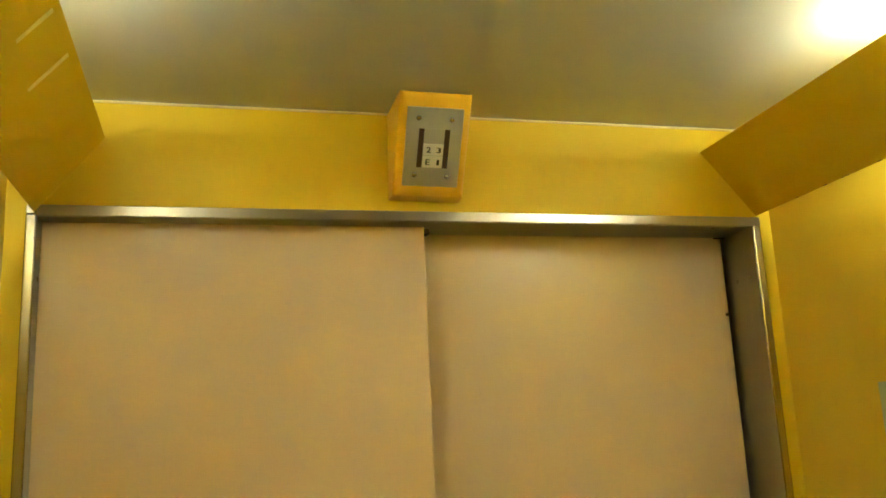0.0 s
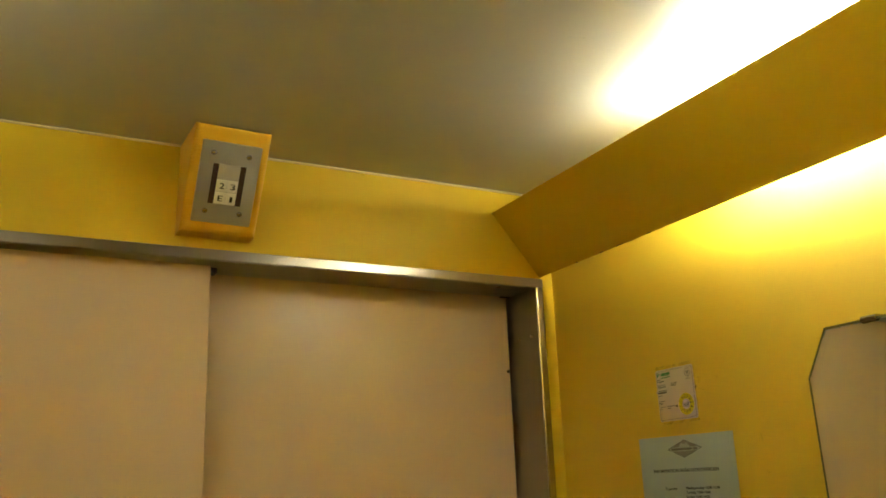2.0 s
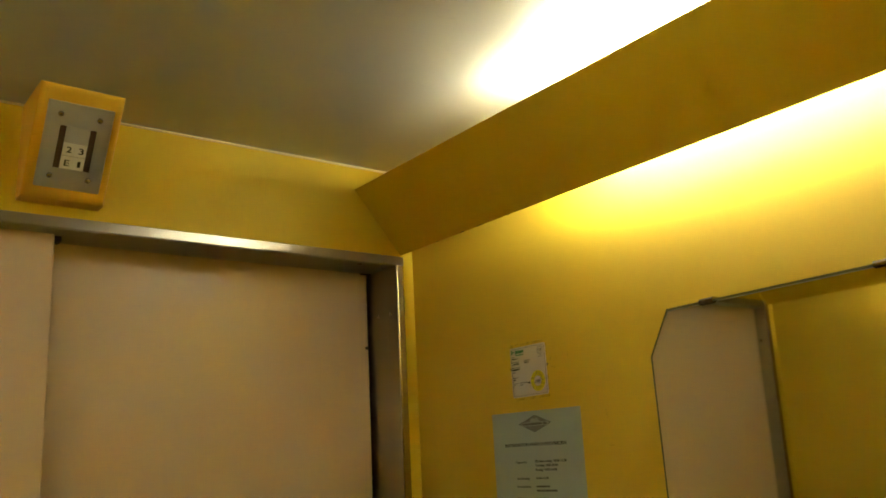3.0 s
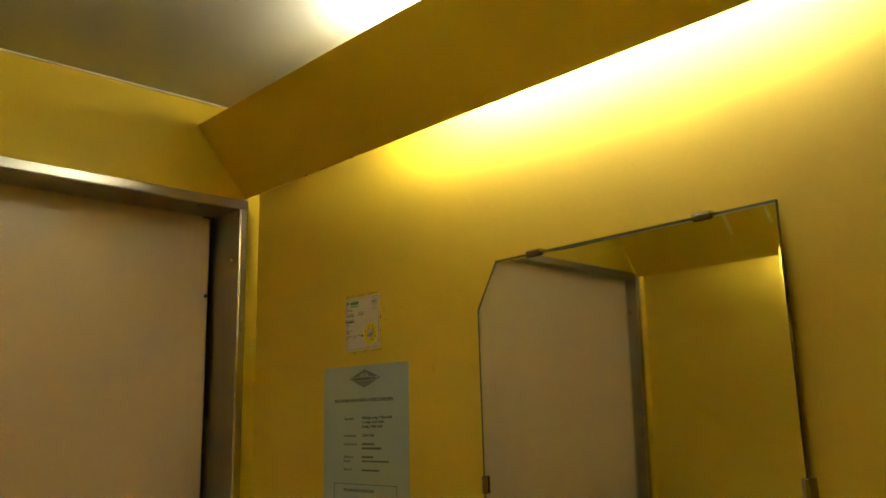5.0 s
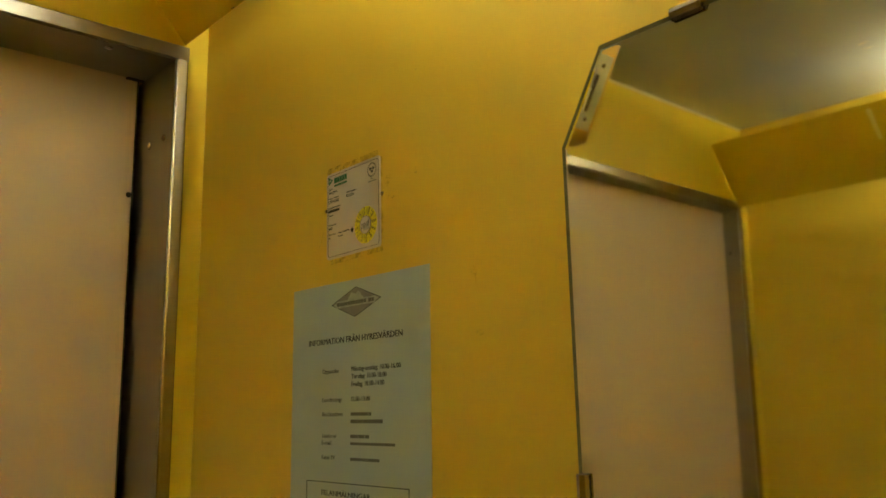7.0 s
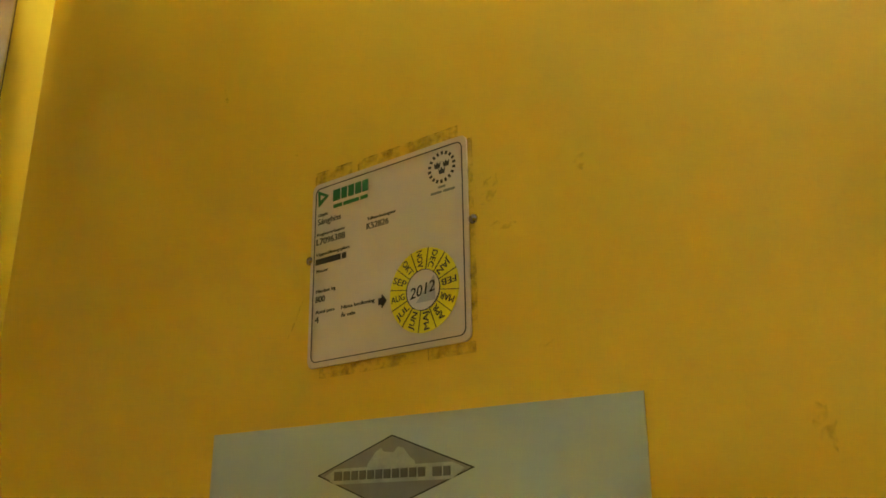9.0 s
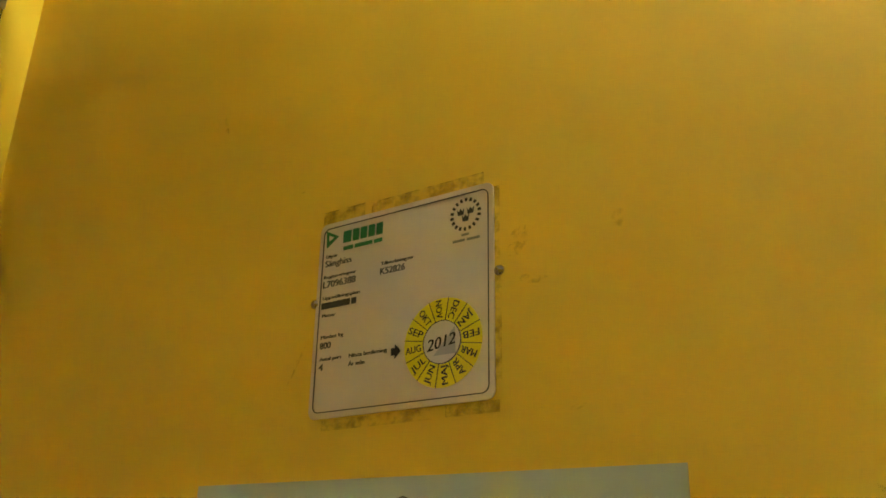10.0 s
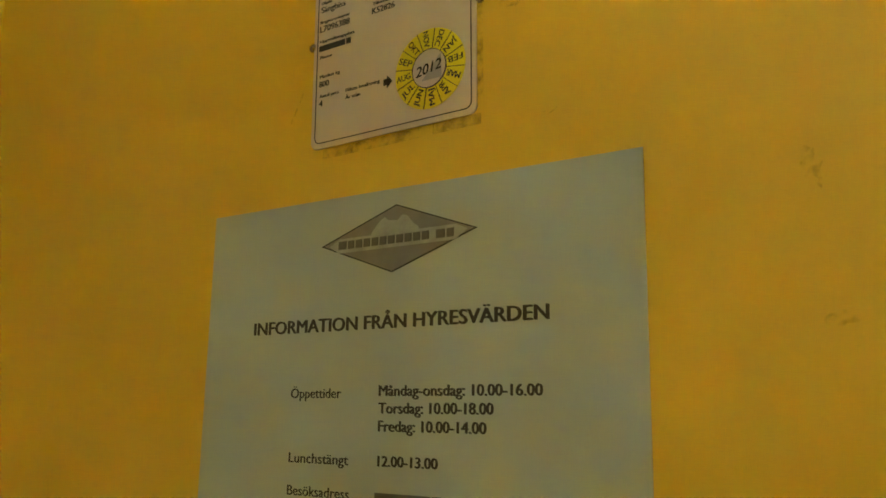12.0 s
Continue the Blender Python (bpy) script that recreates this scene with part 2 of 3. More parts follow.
def bar(name, mat, parent, u0, u1, v, h, z=0.0004, turn=0.0, label=""):
    bm = boxes((0, u1 - u0, 0, h, -0.0002, 0.0001))
    return part(name, bm, mat, parent, label, Matrix.Translation((u0, v, z)) @ pose(0, 0, 0, 0, 0, turn))


def words(parent, u0, u1, v, h, mat, z=0.0004, name="print_bar", gaps=()):
    """Unreadable print: plain bars, one for each word."""
    cuts = [0.0, *gaps, 1.0]
    for a, b in zip(cuts, cuts[1:]):
        w = u1 - u0
        bar(name, mat, parent, u0 + a * w + (0.0009 if a else 0), u0 + b * w, v, h, z)


def on_right_wall(y, z, off=0.0, turn=0.0):
    """A frame on the right-hand wall: x along the wall away from the door, y up, z into the car."""
    return Matrix(((0, 0, -1, XR - off), (-1, 0, 0, y), (0, 1, 0, z), (0, 0, 0, 1))) @ pose(0, 0, 0, 0, 0, turn)


# ---- structure ----
def structure(name, bm, mat, label, category):
    return tagged(link(name, bm, mat), label, category, kind="structure")


structure("floor", boxes((XL - WALL, XR + WALL, YB - WALL, YF + 0.16, -0.05, 0.0)), M_FLOOR, "dark grey linoleum lift floor", "floor")
structure("ceiling", boxes((XL - WALL, XR + WALL, YB - WALL, YF + 0.16, ZC, ZC + 0.04)), M_CEIL, "satin grey painted flat lift ceiling", "ceiling")
structure("wall_right", boxes((XR, XR + WALL, YB, YF + 0.16, 0, ZC)), M_WALL, "yellow painted sheet steel lift wall with scuffs", "wall")
structure("wall_left", boxes((XL - WALL, XL, YB, YF + 0.16, 0, ZC)), M_WALL, "plain yellow painted sheet steel lift wall", "wall")
structure("wall_rear", boxes((XL - WALL, XR + WALL, YB - WALL, YB, 0, ZC)), M_WALL, "plain yellow painted rear lift wall", "wall")
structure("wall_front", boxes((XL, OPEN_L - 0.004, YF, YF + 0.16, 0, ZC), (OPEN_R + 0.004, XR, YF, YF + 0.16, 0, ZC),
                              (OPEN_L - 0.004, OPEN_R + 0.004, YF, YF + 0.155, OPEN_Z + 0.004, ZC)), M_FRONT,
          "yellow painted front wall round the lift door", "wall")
structure("trim", boxes((XL + 0.005, XR - 0.005, -0.004, -0.0005, ZC - 0.0042, ZC - 0.0005), bevel=0.0008), M_BEAD,
          "thin white sealant bead along the ceiling edge", "trim")

# ---- steel door surround ----
surround = tagged(empty("door_surround", pose(0, 0, 0)), "brushed stainless steel surround of the lift door opening", "door frame", kind="structure")
LIN = 0.0035
part("jamb_lining", boxes((OPEN_R, OPEN_R + LIN, -0.002, 0.15, 0.0, OPEN_Z)), M_LINING, surround)
part("jamb_lining", boxes((OPEN_L - LIN, OPEN_L, -0.002, 0.15, 0.0, OPEN_Z)), M_LINING, surround)
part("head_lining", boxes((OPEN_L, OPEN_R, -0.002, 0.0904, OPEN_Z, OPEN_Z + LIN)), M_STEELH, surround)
part("jamb_trim", boxes((OPEN_R + 0.0002, OPEN_R + 0.0155, -0.006, -0.0022, 0.0, OPEN_Z + 0.004), bevel=0.0026, segments=3), M_STEEL, surround)
part("jamb_trim", boxes((OPEN_L - 0.0155, OPEN_L - 0.0002, -0.006, -0.0022, 0.0, OPEN_Z + 0.004), bevel=0.0026, segments=3), M_STEEL, surround)
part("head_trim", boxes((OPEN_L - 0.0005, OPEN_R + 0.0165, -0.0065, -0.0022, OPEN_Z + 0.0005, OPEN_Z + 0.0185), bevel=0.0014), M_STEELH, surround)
part("corner_piece", boxes((OPEN_L - 0.0155, OPEN_L - 0.001, -0.006, -0.0022, OPEN_Z + 0.0045, OPEN_Z + 0.0175), bevel=0.001), M_STEEL, surround, "pale steel corner piece")
for yy, zz in ((0.0638, 1.9365), (0.0208, 1.9363)):
    part("screw", dome(0.0045, 0.0022), M_SCREW, surround, "", Matrix.Translation((OPEN_R - 0.0002, yy, zz)) @ pose(0, 0, 0, 0, -90, 0), True)
    part("screw", dome(0.0045, 0.0022), M_SCREW, surround, "", Matrix.Translation((OPEN_L + 0.0002, yy, zz)) @ pose(0, 0, 0, 0, 90, 0), True)
part("screw", dome(0.005, 0.002), M_SCREW, surround, "", Matrix.Translation((-0.1181, 0.0126, OPEN_Z - 0.0002)) @ pose(0, 0, 0, 180, 0, 0), True)

# ---- telescopic door ----
door = tagged(empty("door_1", pose(0, 0, 0)), "closed two-leaf sliding lift door painted salmon beige", "door", kind="structure")
SPLIT = -0.6710
DF, DR = 0.032, 0.0944
leaf_a = part("door_leaf", boxes((OPEN_L + 0.0006, SPLIT, DF, DF + 0.035, 0.008, OPEN_Z + 0.03), bevel=0.0015), M_DOOR, door)
leaf_b = part("door_leaf", boxes((SPLIT - 0.045, OPEN_R - 0.0075, DR, DR + 0.035, 0.008, OPEN_Z + 0.03), bevel=0.0015), M_DOOR, door)
part("edge_seal", boxes((OPEN_R - 0.0073, OPEN_R - 0.004, DR + 0.004, DR + 0.032, 0.008, OPEN_Z + 0.03), bevel=0.001), M_DOOREDGE, leaf_b, "black rubber edge seal")
part("guide_shoe", boxes((OPEN_R - 0.024, OPEN_R - 0.001, DR - 0.007, DR - 0.0005, OPEN_Z - 0.002, OPEN_Z + 0.001), bevel=0.001), M_DOOREDGE, leaf_b, "black guide shoe")
part("edge_stud", dome(0.0035, 0.003), M_DOOREDGE, leaf_b, "", Matrix.Translation((OPEN_R - 0.0115, DR - 0.0002, 1.8772)) @ pose(0, 0, 0, 90, 0, 0), True)
part("guide_shoe", boxes((SPLIT + 0.0005, SPLIT + 0.012, DF + 0.006, DF + 0.03, OPEN_Z - 0.010, OPEN_Z - 0.001), bevel=0.001), M_DOOREDGE, leaf_a, "black guide shoe")

# ---- landing beyond the door ----
structure("landing_floor", boxes((-2.2, 0.9, 0.162, 1.95, -0.05, -0.004)), M_FLOOR, "dark floor of the landing outside", "floor")
structure("landing_ceiling", boxes((-2.2, 0.9, 0.162, 1.95, 2.40, 2.44)), M_LANDWALL, "pale lilac landing ceiling", "ceiling")
structure("landing_wall", boxes((-2.2, 0.9, 1.90, 1.95, 1.30, 2.40)), M_LANDWALL, "pale lilac upper part of the landing wall", "wall")
structure("landing_dado", boxes((-2.2, 0.9, 1.896, 1.95, 0.0, 1.298)), M_LANDDADO, "plum painted lower part of the landing wall", "wall")
structure("landing_rail", boxes((-2.2, 0.9, 1.87, 1.90, 2.16, 2.19), bevel=0.003), M_CHIP, "thin dark rail high on the landing wall", "trim")
structure("landing_wall_side", boxes((-2.24, -2.2, 0.162, 1.95, 0, 2.40)), M_LANDWALL, "plain lilac landing side wall", "wall")
structure("landing_wall_end", boxes((0.9, 0.94, 0.162, 1.95, 0, 2.40)), M_LANDWALL, "plain lilac landing end wall", "wall")
ldoor = tagged(empty("landing_door", pose(0.02, 0.22, 0, 0, 0, 82)), "pinkish landing door leaf standing open", "door")
part("leaf", boxes((0, 0.95, 0, 0.04, 0.01, 2.02), bevel=0.002), M_DOOR, ldoor)
part("hinge", boxes((-0.008, -0.0005, 0.0, 0.02, 1.7, 1.8), bevel=0.002), M_STEEL, ldoor)


# ---- cove lights along both side walls ----
def cove_light(side):
    """side 1: on the right wall; -1: on the left. Slanted cover plate, batten and lit tube behind it."""
    wall = XR if side > 0 else XL
    thing = tagged(empty("cove_light", pose(wall, 0, 0)), "slanted yellow cover plate hiding a lit fluorescent tube under the ceiling", "ceiling light", group="cove lights")
    if side > 0:
        top, low, top_end, low_end, gap = (-0.1351, 2.1736), (-0.0312, 2.0507), (-0.1496, 2.2005), (-0.0378, 2.0711), 0.0025
    else:
        top, low, top_end, low_end, gap = (-0.1401, 2.1586), (-0.0417, 2.0357), (-0.1582, 2.1626), (-0.0298, 2.0467), 0.0065
    dx, dz = low[0] - top[0], low[1] - top[1]
    k = 0.0022 / math.hypot(dx, dz)
    nx, nz = -dz * k, dx * k
    bm = bmesh.new()
    prof = [top, low, (low[0] + nx, low[1] + nz), (top[0] + nx, top[1] + nz)]
    prof_end = [top_end, low_end, (low_end[0] + nx, low_end[1] + nz), (top_end[0] + nx, top_end[1] + nz)]
    y0, y1 = YF - gap, YB + 0.002
    a = [bm.verts.new((side * x, y0, z)) for x, z in prof]
    b = [bm.verts.new((side * x, y1, z)) for x, z in prof_end]
    bm.faces.new(a)
    bm.faces.new(b[::-1])
    for i in range(4):
        bm.faces.new((a[i], a[(i + 1) % 4], b[(i + 1) % 4], b[i]))
    bmesh.ops.bevel(bm, geom=list(bm.edges), offset=0.0006, segments=1, affect="EDGES")
    plate = part("cover_plate", bm, M_COVE, thing)
    # Unseen white liner, added behind the plate to spread the tube's light.
    li = bmesh.new()
    off = 0.0030 / math.hypot(dx, dz)
    quad = []
    for y in (-0.20, -1.40):
        k = y / YB
        tx, tz = (p + (q - p) * k for p, q in zip(top, top_end))
        lx, lz = (p + (q - p) * k for p, q in zip(low, low_end))
        quad += [li.verts.new((side * (tx + 0.004 - dz * off), y, tz - 0.004 + dx * off)), li.verts.new((side * (lx - 0.003 - dz * off), y, lz + 0.004 + dx * off))]
    li.faces.new((quad[0], quad[1], quad[3], quad[2]))
    bmesh.ops.solidify(li, geom=list(li.faces), thickness=0.0005)
    part("reflector", li, M_BATTEN, thing, "unseen white liner added to spread the tube's light")
    # Tube radius made larger than a real tube's to soften shadow edges.
    tx, tz, tr, lit = (-0.073, 2.159, 0.030, M_TUBE) if side > 0 else (-0.077, 2.131, 0.025, M_TUBE_DIM)
    part("batten", boxes((*sorted((side * -0.001, side * -0.030)), -1.13, -0.42, tz - 0.009, tz + 0.049), bevel=0.002), M_BATTEN, thing, "white enamelled batten")
    for yy in (-0.476, -1.104):
        part("lamp_holder", boxes((*sorted((side * -0.031, side * (tx - 0.022))), yy - 0.011, yy + 0.011, tz - 0.018, tz + 0.018), bevel=0.002), M_BATTEN, thing)
    part("tube", cylinder(tr, 0.606, 36), lit, thing, "glowing fluorescent tube, widened to soften its light", pose(side * tx, -0.492, tz), True)
    for yy in (-0.06, -1.32, -2.02):
        part("bracket", boxes((*sorted((side * -0.0005, side * -0.062)), yy - 0.008, yy + 0.008, 2.090, 2.094)), M_BATTEN, thing)
    return thing, plate


_, plate_r = cove_light(1)
_, plate_l = cove_light(-1)
rng = random.Random(4)
for yy, ln in ((-0.129, 0.006), (-0.203, 0.013), (-0.247, 0.007), (-0.257, 0.015), (-0.331, 0.012)):
    pts = [(-ln / 2, 0.0), (-ln / 4, -0.0007 * rng.uniform(0.6, 1.2)), (ln / 4, -0.0008 * rng.uniform(0.6, 1.2)), (ln / 2, 0.0), (ln / 4, 0.0008 * rng.uniform(0.5, 1.2)), (-ln / 4, 0.0007 * rng.uniform(0.4, 1.2))]
    m = Matrix.Translation((-0.0326 + 0.0031 * yy, yy, 2.0511 + -0.0097 * yy)) @ Matrix(((0, -0.63, -0.776, 0), (-1, 0, 0, 0), (0, 0.776, -0.63, 0), (0, 0, 0, 1)))
    part("paint_chip", prism(pts, 0.0, 0.0006), M_CHIP, plate_r, "dark bare spot where paint has chipped", m)
# Streaks of sheen on the left plate, laid on as thin pale strips.
for yy, z0, z1 in ((-0.335, 2.100, 2.150), (-0.448, 2.044, 2.151)):
    k = yy / YB
    xl, zl, xt, zt = 0.0417 + -0.0120 * k, 2.0357 + 0.0110 * k, 0.1401 + 0.0180 * k, 2.1586 + 0.0040 * k
    f = lambda z: xl + (z - zl) / (zt - zl) * (xt - xl)
    bm = bmesh.new()
    q = [bm.verts.new((f(z) + 0.00012, yy + w, z - 0.0001)) for z, w in ((z0, -0.004), (z0, 0.004), (z1, 0.006), (z1, -0.003))]
    r_ = [bm.verts.new((v.co.x - 0.0006, v.co.y, v.co.z + 0.0005)) for v in q]
    bm.faces.new(q)
    bm.faces.new(r_[::-1])
    for i in range(4):
        bm.faces.new((q[i], q[(i + 1) % 4], r_[(i + 1) % 4], r_[i]))
    part("sheen_streak", bm, M_STREAK, plate_l, "pale streak with its sheen put into the colour")


# ---- floor indicator over the door ----
def indicator():
    c = Vector((-0.6763, -0.080, 2.1400))
    thing = tagged(empty("floor_indicator", Matrix.Translation(c) @ pose(0, 0, 0, 0, 0.8, 0)), "orange-yellow wedge box with grey floor number plate", "lift indicator")
    hw, top, bot = 0.0608, (-0.1234, 2.2184), (-0.0363, 2.0663)
    bm = bmesh.new()
    prof = [(0.0795, bot[1]), (bot[0] - c.y, bot[1]), (top[0] - c.y, top[1]), (0.0795, top[1])]
    a = [bm.verts.new((-hw, y, z - (c.z if z > 1 else 0))) for y, z in prof]
    b = [bm.verts.new((hw, v.co.y, v.co.z)) for v in a]
    bm.faces.new(a)
    bm.faces.new(b[::-1])
    for i in range(4):
        bm.faces.new((a[i], a[(i + 1) % 4], b[(i + 1) % 4], b[i]))
    front = [e for e in bm.edges if all(v.co.y < 0.05 for v in e.verts)]
    bmesh.ops.bevel(bm, geom=front, offset=0.0095, segments=4, affect="EDGES", profile=0.5)
    part("housing", bm, M_BOX, thing)
    # the sloping face: x across, y up the slope, z outwards
    p0, p1 = Vector((0, bot[0] - c.y, bot[1] - c.z)), Vector((0, top[0] - c.y, top[1] - c.z))
    up = (p1 - p0).normalized()
    out = Vector((1, 0, 0)).cross(up)
    mid = (p0 + p1) / 2 - 0.005 * up
    face = Matrix(((1, up.x, out.x, mid.x), (0, up.y, out.y, mid.y), (0, up.z, out.z, mid.z), (0, 0, 0, 1)))
    face = face @ Matrix.Diagonal((1.035, 1.042, 1, 1))
    plate = part("face_plate", prism(round_rect(0.0910, 0.126, 0.0015, 3), 0.0, 0.003, 0.0007), M_PLATE, thing, "brushed grey metal face plate", face)
    for u, v in ((-0.0270, 0.0455), (0.0270, 0.0455), (-0.0270, -0.0450), (0.0265, -0.0450)):
        part("screw", dome(0.0042, 0.0026), M_SCREW, plate, "", Matrix.Translation((u, v, 0.003)), True)
    for u0, u1 in ((-0.0250, -0.0165), (0.0170, 0.0255)):
        part("slot", boxes((u0, u1, -0.0325, 0.0295, 0.0028, 0.0034)), M_DARK, plate, "dark brown slot")
    part("legend_blank", boxes((-0.0163, 0.0168, 0.0062, 0.0295, 0.0028, 0.0036), bevel=0.0002, segments=1), M_BLANK, plate, "plain grey upper window")
    for row, texts in ((-0.0126, ("2", "3")), (-0.0322, ("E", "1"))):
        for u0, ch in ((-0.0163, texts[0]), (0.0004, texts[1])):
            t = part("legend_tile", boxes((u0, u0 + 0.0163, row, row + 0.0184, 0.0028, 0.0042), bevel=0.0003, segments=1), M_TILE, plate, "white tile with a black floor sign")
            w = 0.0035 if ch == "1" else 0.0068
            lettering("floor_sign", ch, M_BLACK, t, u0 + 0.0082 - w / 2, u0 + 0.0082 + w / 2, row + 0.0045, 0.0092, 0.0044, bold=0.0008)


indicator()


# ---- mirror ----
def mirror():
    thing = tagged(empty("wall_mirror", on_right_wall(-0.5859, 1.8437, 0.0116) @ pose(0, 0, 0, 0.0, 0.19, 0.96)), "frameless glass wall mirror with a cut corner", "mirror")
    w, h = 0.4270, 0.600
    outline = [(0.0369, 0), (0, -0.0622), (0, -h + 0.06), (0.04, -h), (w, -h), (w, 0)]
    part("glass", prism(outline, -0.0020, 0.0030), M_GLASSEDGE, thing, "dark edge of the mirror glass")
    k = 0.0032
    inner = [(0.0369 + 0.4 * k, -k), (k, -0.0622 - 0.4 * k), (k, -h + 0.06), (0.04, -h + k), (w - 0.0005, -h + k), (w - 0.0005, -k)]
    bm = bmesh.new()
    cu, cv = w / 2, -h / 2
    flat = [(x + (0.0015 if x < cu else -0.0015), y + (0.0015 if y < cv else -0.0015)) for x, y in inner]
    rim = [bm.verts.new((x, y, 0.0032)) for x, y in inner]
    top = [bm.verts.new((x, y, 0.0034)) for x, y in flat]
    bm.faces.new(top)
    for i in range(len(rim)):
        j = (i + 1) % len(rim)
        bm.faces.new((rim[i], rim[j], top[j], top[i]))
    part("mirror_face", bm, M_MIRROR, thing, "silvered face with a bevelled rim")
    def clip(u, v, turn):
        m = Matrix.Translation((u, v, 0)) @ pose(0, 0, 0, 0, 0, turn)
        bm = bmesh.new()
        back = -(0.0116 + u * -0.0034) + 0.0005
        prof = [(0.0030, back), (0.0030, 0.0050), (0.0022, 0.0078), (-0.0005, 0.0088), (-0.0045, 0.0078), (-0.0062, 0.0042), (-0.003, 0.0040), (0.0005, 0.0040), (0.0005, back)]
        a = [bm.verts.new((-0.0110, y, z)) for y, z in prof]
        b = [bm.verts.new((0.0110, y, z)) for y, z in prof]
        bm.faces.new(a)
        bm.faces.new(b[::-1])
        for i in range(len(prof)):
            j = (i + 1) % len(prof)
            bm.faces.new((a[i], a[j], b[j], b[i]))
        bmesh.ops.bevel(bm, geom=list(bm.edges), offset=0.0006, segments=1, affect="EDGES")
        part("clip", bm, M_CHROME, thing, "nickel-plated mirror clip", m)
    for u, v, turn in ((0.1058, 0.0, 0), (0.3443, 0.0, 0), (0.0035, -0.2901, 90), (w + 0.0015, -0.2868, -90), (0.1058, -h, 180), (0.3443, -h, 180)):
        clip(u, v, turn)


mirror()


# ---- inspection label ----
def inspection_label():
    cx, cz = -0.3190, 1.7899
    thing = tagged(empty("inspection_label", on_right_wall(cx, cz, 0.0003, 1.05)), "white plastic inspection label with yellow month disc on yellow wall", "sign")
    W, H = 0.0855, 0.0841
    part("plate", prism(round_rect(W, H, 0.003), 0.0, 0.0008, 0.0002), M_STICKER, thing)
    z = 0.0011
    part("border_line", ring(round_rect(W - 0.0040, H - 0.0045, 0.0030), round_rect(W - 0.0047, H - 0.0052, 0.0027), z - 0.0003, z), M_INK, thing)
    mm = 0.001
    def at(u, v):
        return u * mm, v * mm
    def line(name, body, u0, u1, v, cap, mat=M_INK, bold=0.00042):
        a, b = at(u0, v)
        lettering(name, body, mat, thing, a, a + (u1 - u0) * mm, b, cap * mm, z, bold)
    def strip(u0, u1, v, h, mat=M_INK, gaps=()):
        a, b = at(u0, v)
        words(thing, a, a + (u1 - u0) * mm, b, h * mm, mat, z, gaps=gaps)
    # maker's mark as plain shapes
    a, b = at(-39.39, 31.38)
    part("mark", ring([(a, b + 0.0075), (a + 0.0068, b + 0.0038), (a + 0.0006, b - 0.0006)], [(a + 0.0014, b + 0.0052), (a + 0.0046, b + 0.0036), (a + 0.0016, b + 0.0022)], z - 0.0003, z), M_GREEN, thing, "green triangular mark")
    strip(-29.82, -9.21, 31.46, 5.22, M_GREEN, (0.2, 0.4, 0.6, 0.8))
    strip(-29.44, -9.34, 28.08, 1.61, M_GREEN, (0.25, 0.75))
    line("caption", "Objekt", -39.10, -33.06, 25.86, 1.51)
    line("entry", "Sänghiss", -39.24, -25.14, 22.02, 2.91, bold=0.00042)
    line("caption", "Registreringsnr", -39.45, -22.32, 16.69, 1.51)
    line("entry", "L7096388", -39.60, -22.48, 12.58, 3.11, bold=0.00042)
    line("caption", "Uppställningsplats", -39.30, -19.65, 7.37, 1.51)
    strip(-39.44, -21.30, 3.47, 2.61, M_INK, (0.82,))
    line("caption", "Platser", -39.08, -32.02, -0.30, 1.51)
    line("caption", "Maxlast kg", -38.93, -27.32, -9.54, 1.61)
    line("entry", "800", -39.09, -33.54, -13.75, 2.91)
    line("caption", "Antal pers", -38.78, -27.67, -18.79, 1.61)
    line("entry", "4", -38.93, -36.90, -22.78, 2.91, bold=0.00042)
    line("caption", "Tillverkningsnr", -9.71, 6.33, 17.31, 1.51)
    line("entry", "K52826", -9.86, 2.19, 13.33, 2.91, bold=0.00042)
    line("caption", "Nästa besiktning", -23.63, -5.01, -19.06, 1.71)
    line("caption", "År mån", -23.77, -15.70, -22.45, 1.71)
    a, b = at(-0.69, -19.46)
    part("arrow", prism([(a - 0.002, b - 0.0014), (a - 0.0002, b - 0.0014), (a - 0.0002, b - 0.0028), (a + 0.0024, b), (a - 0.0002, b + 0.0028), (a - 0.0002, b + 0.0014), (a - 0.002, b + 0.0014)], z - 0.0003, z), M_BLACK, thing, "black arrow")
    # accreditation seal: ring of small bars round a plain shape
    sx, sy = at(30.52, 30.95)
    for k in range(18):
        g = 360 * k / 18 + 8
        m = Matrix.Translation((sx, sy, z)) @ pose(0, 0, 0, 0, 0, g) @ Matrix.Translation((0.0062, 0, 0))
        part("seal_bar", boxes((-0.0007, 0.0007, -0.0005, 0.0005, -0.0003, 0)), M_INK, thing, "", m)
    for ox, oy in ((-0.0022, 0.0012), (0.0022, 0.0012), (0.0, -0.0016)):
        pts = [(-0.0016, 0.0013), (-0.0008, 0.0002), (0, 0.0015), (0.0008, 0.0002), (0.0016, 0.0013), (0.0012, -0.0012), (-0.0012, -0.0012)]
        part("seal_emblem", prism([(sx + ox + x, sy + oy + y) for x, y in pts], z - 0.0003, z), M_INK, thing)
    strip(28.82, 32.21, 22.05, 0.80, M_GREY)
    strip(24.95, 36.93, 19.83, 0.91, M_GREY, (0.45,))
    # month disc
    dx, dy = at(20.83, -18.77)
    R, r = 0.0172, 0.0084
    disc = part("month_disc", prism(circle(0, 0, R, 48), 0.0, 0.0003), M_SUN, thing, "yellow month disc", Matrix.Translation((dx, dy, z - 0.0002)))
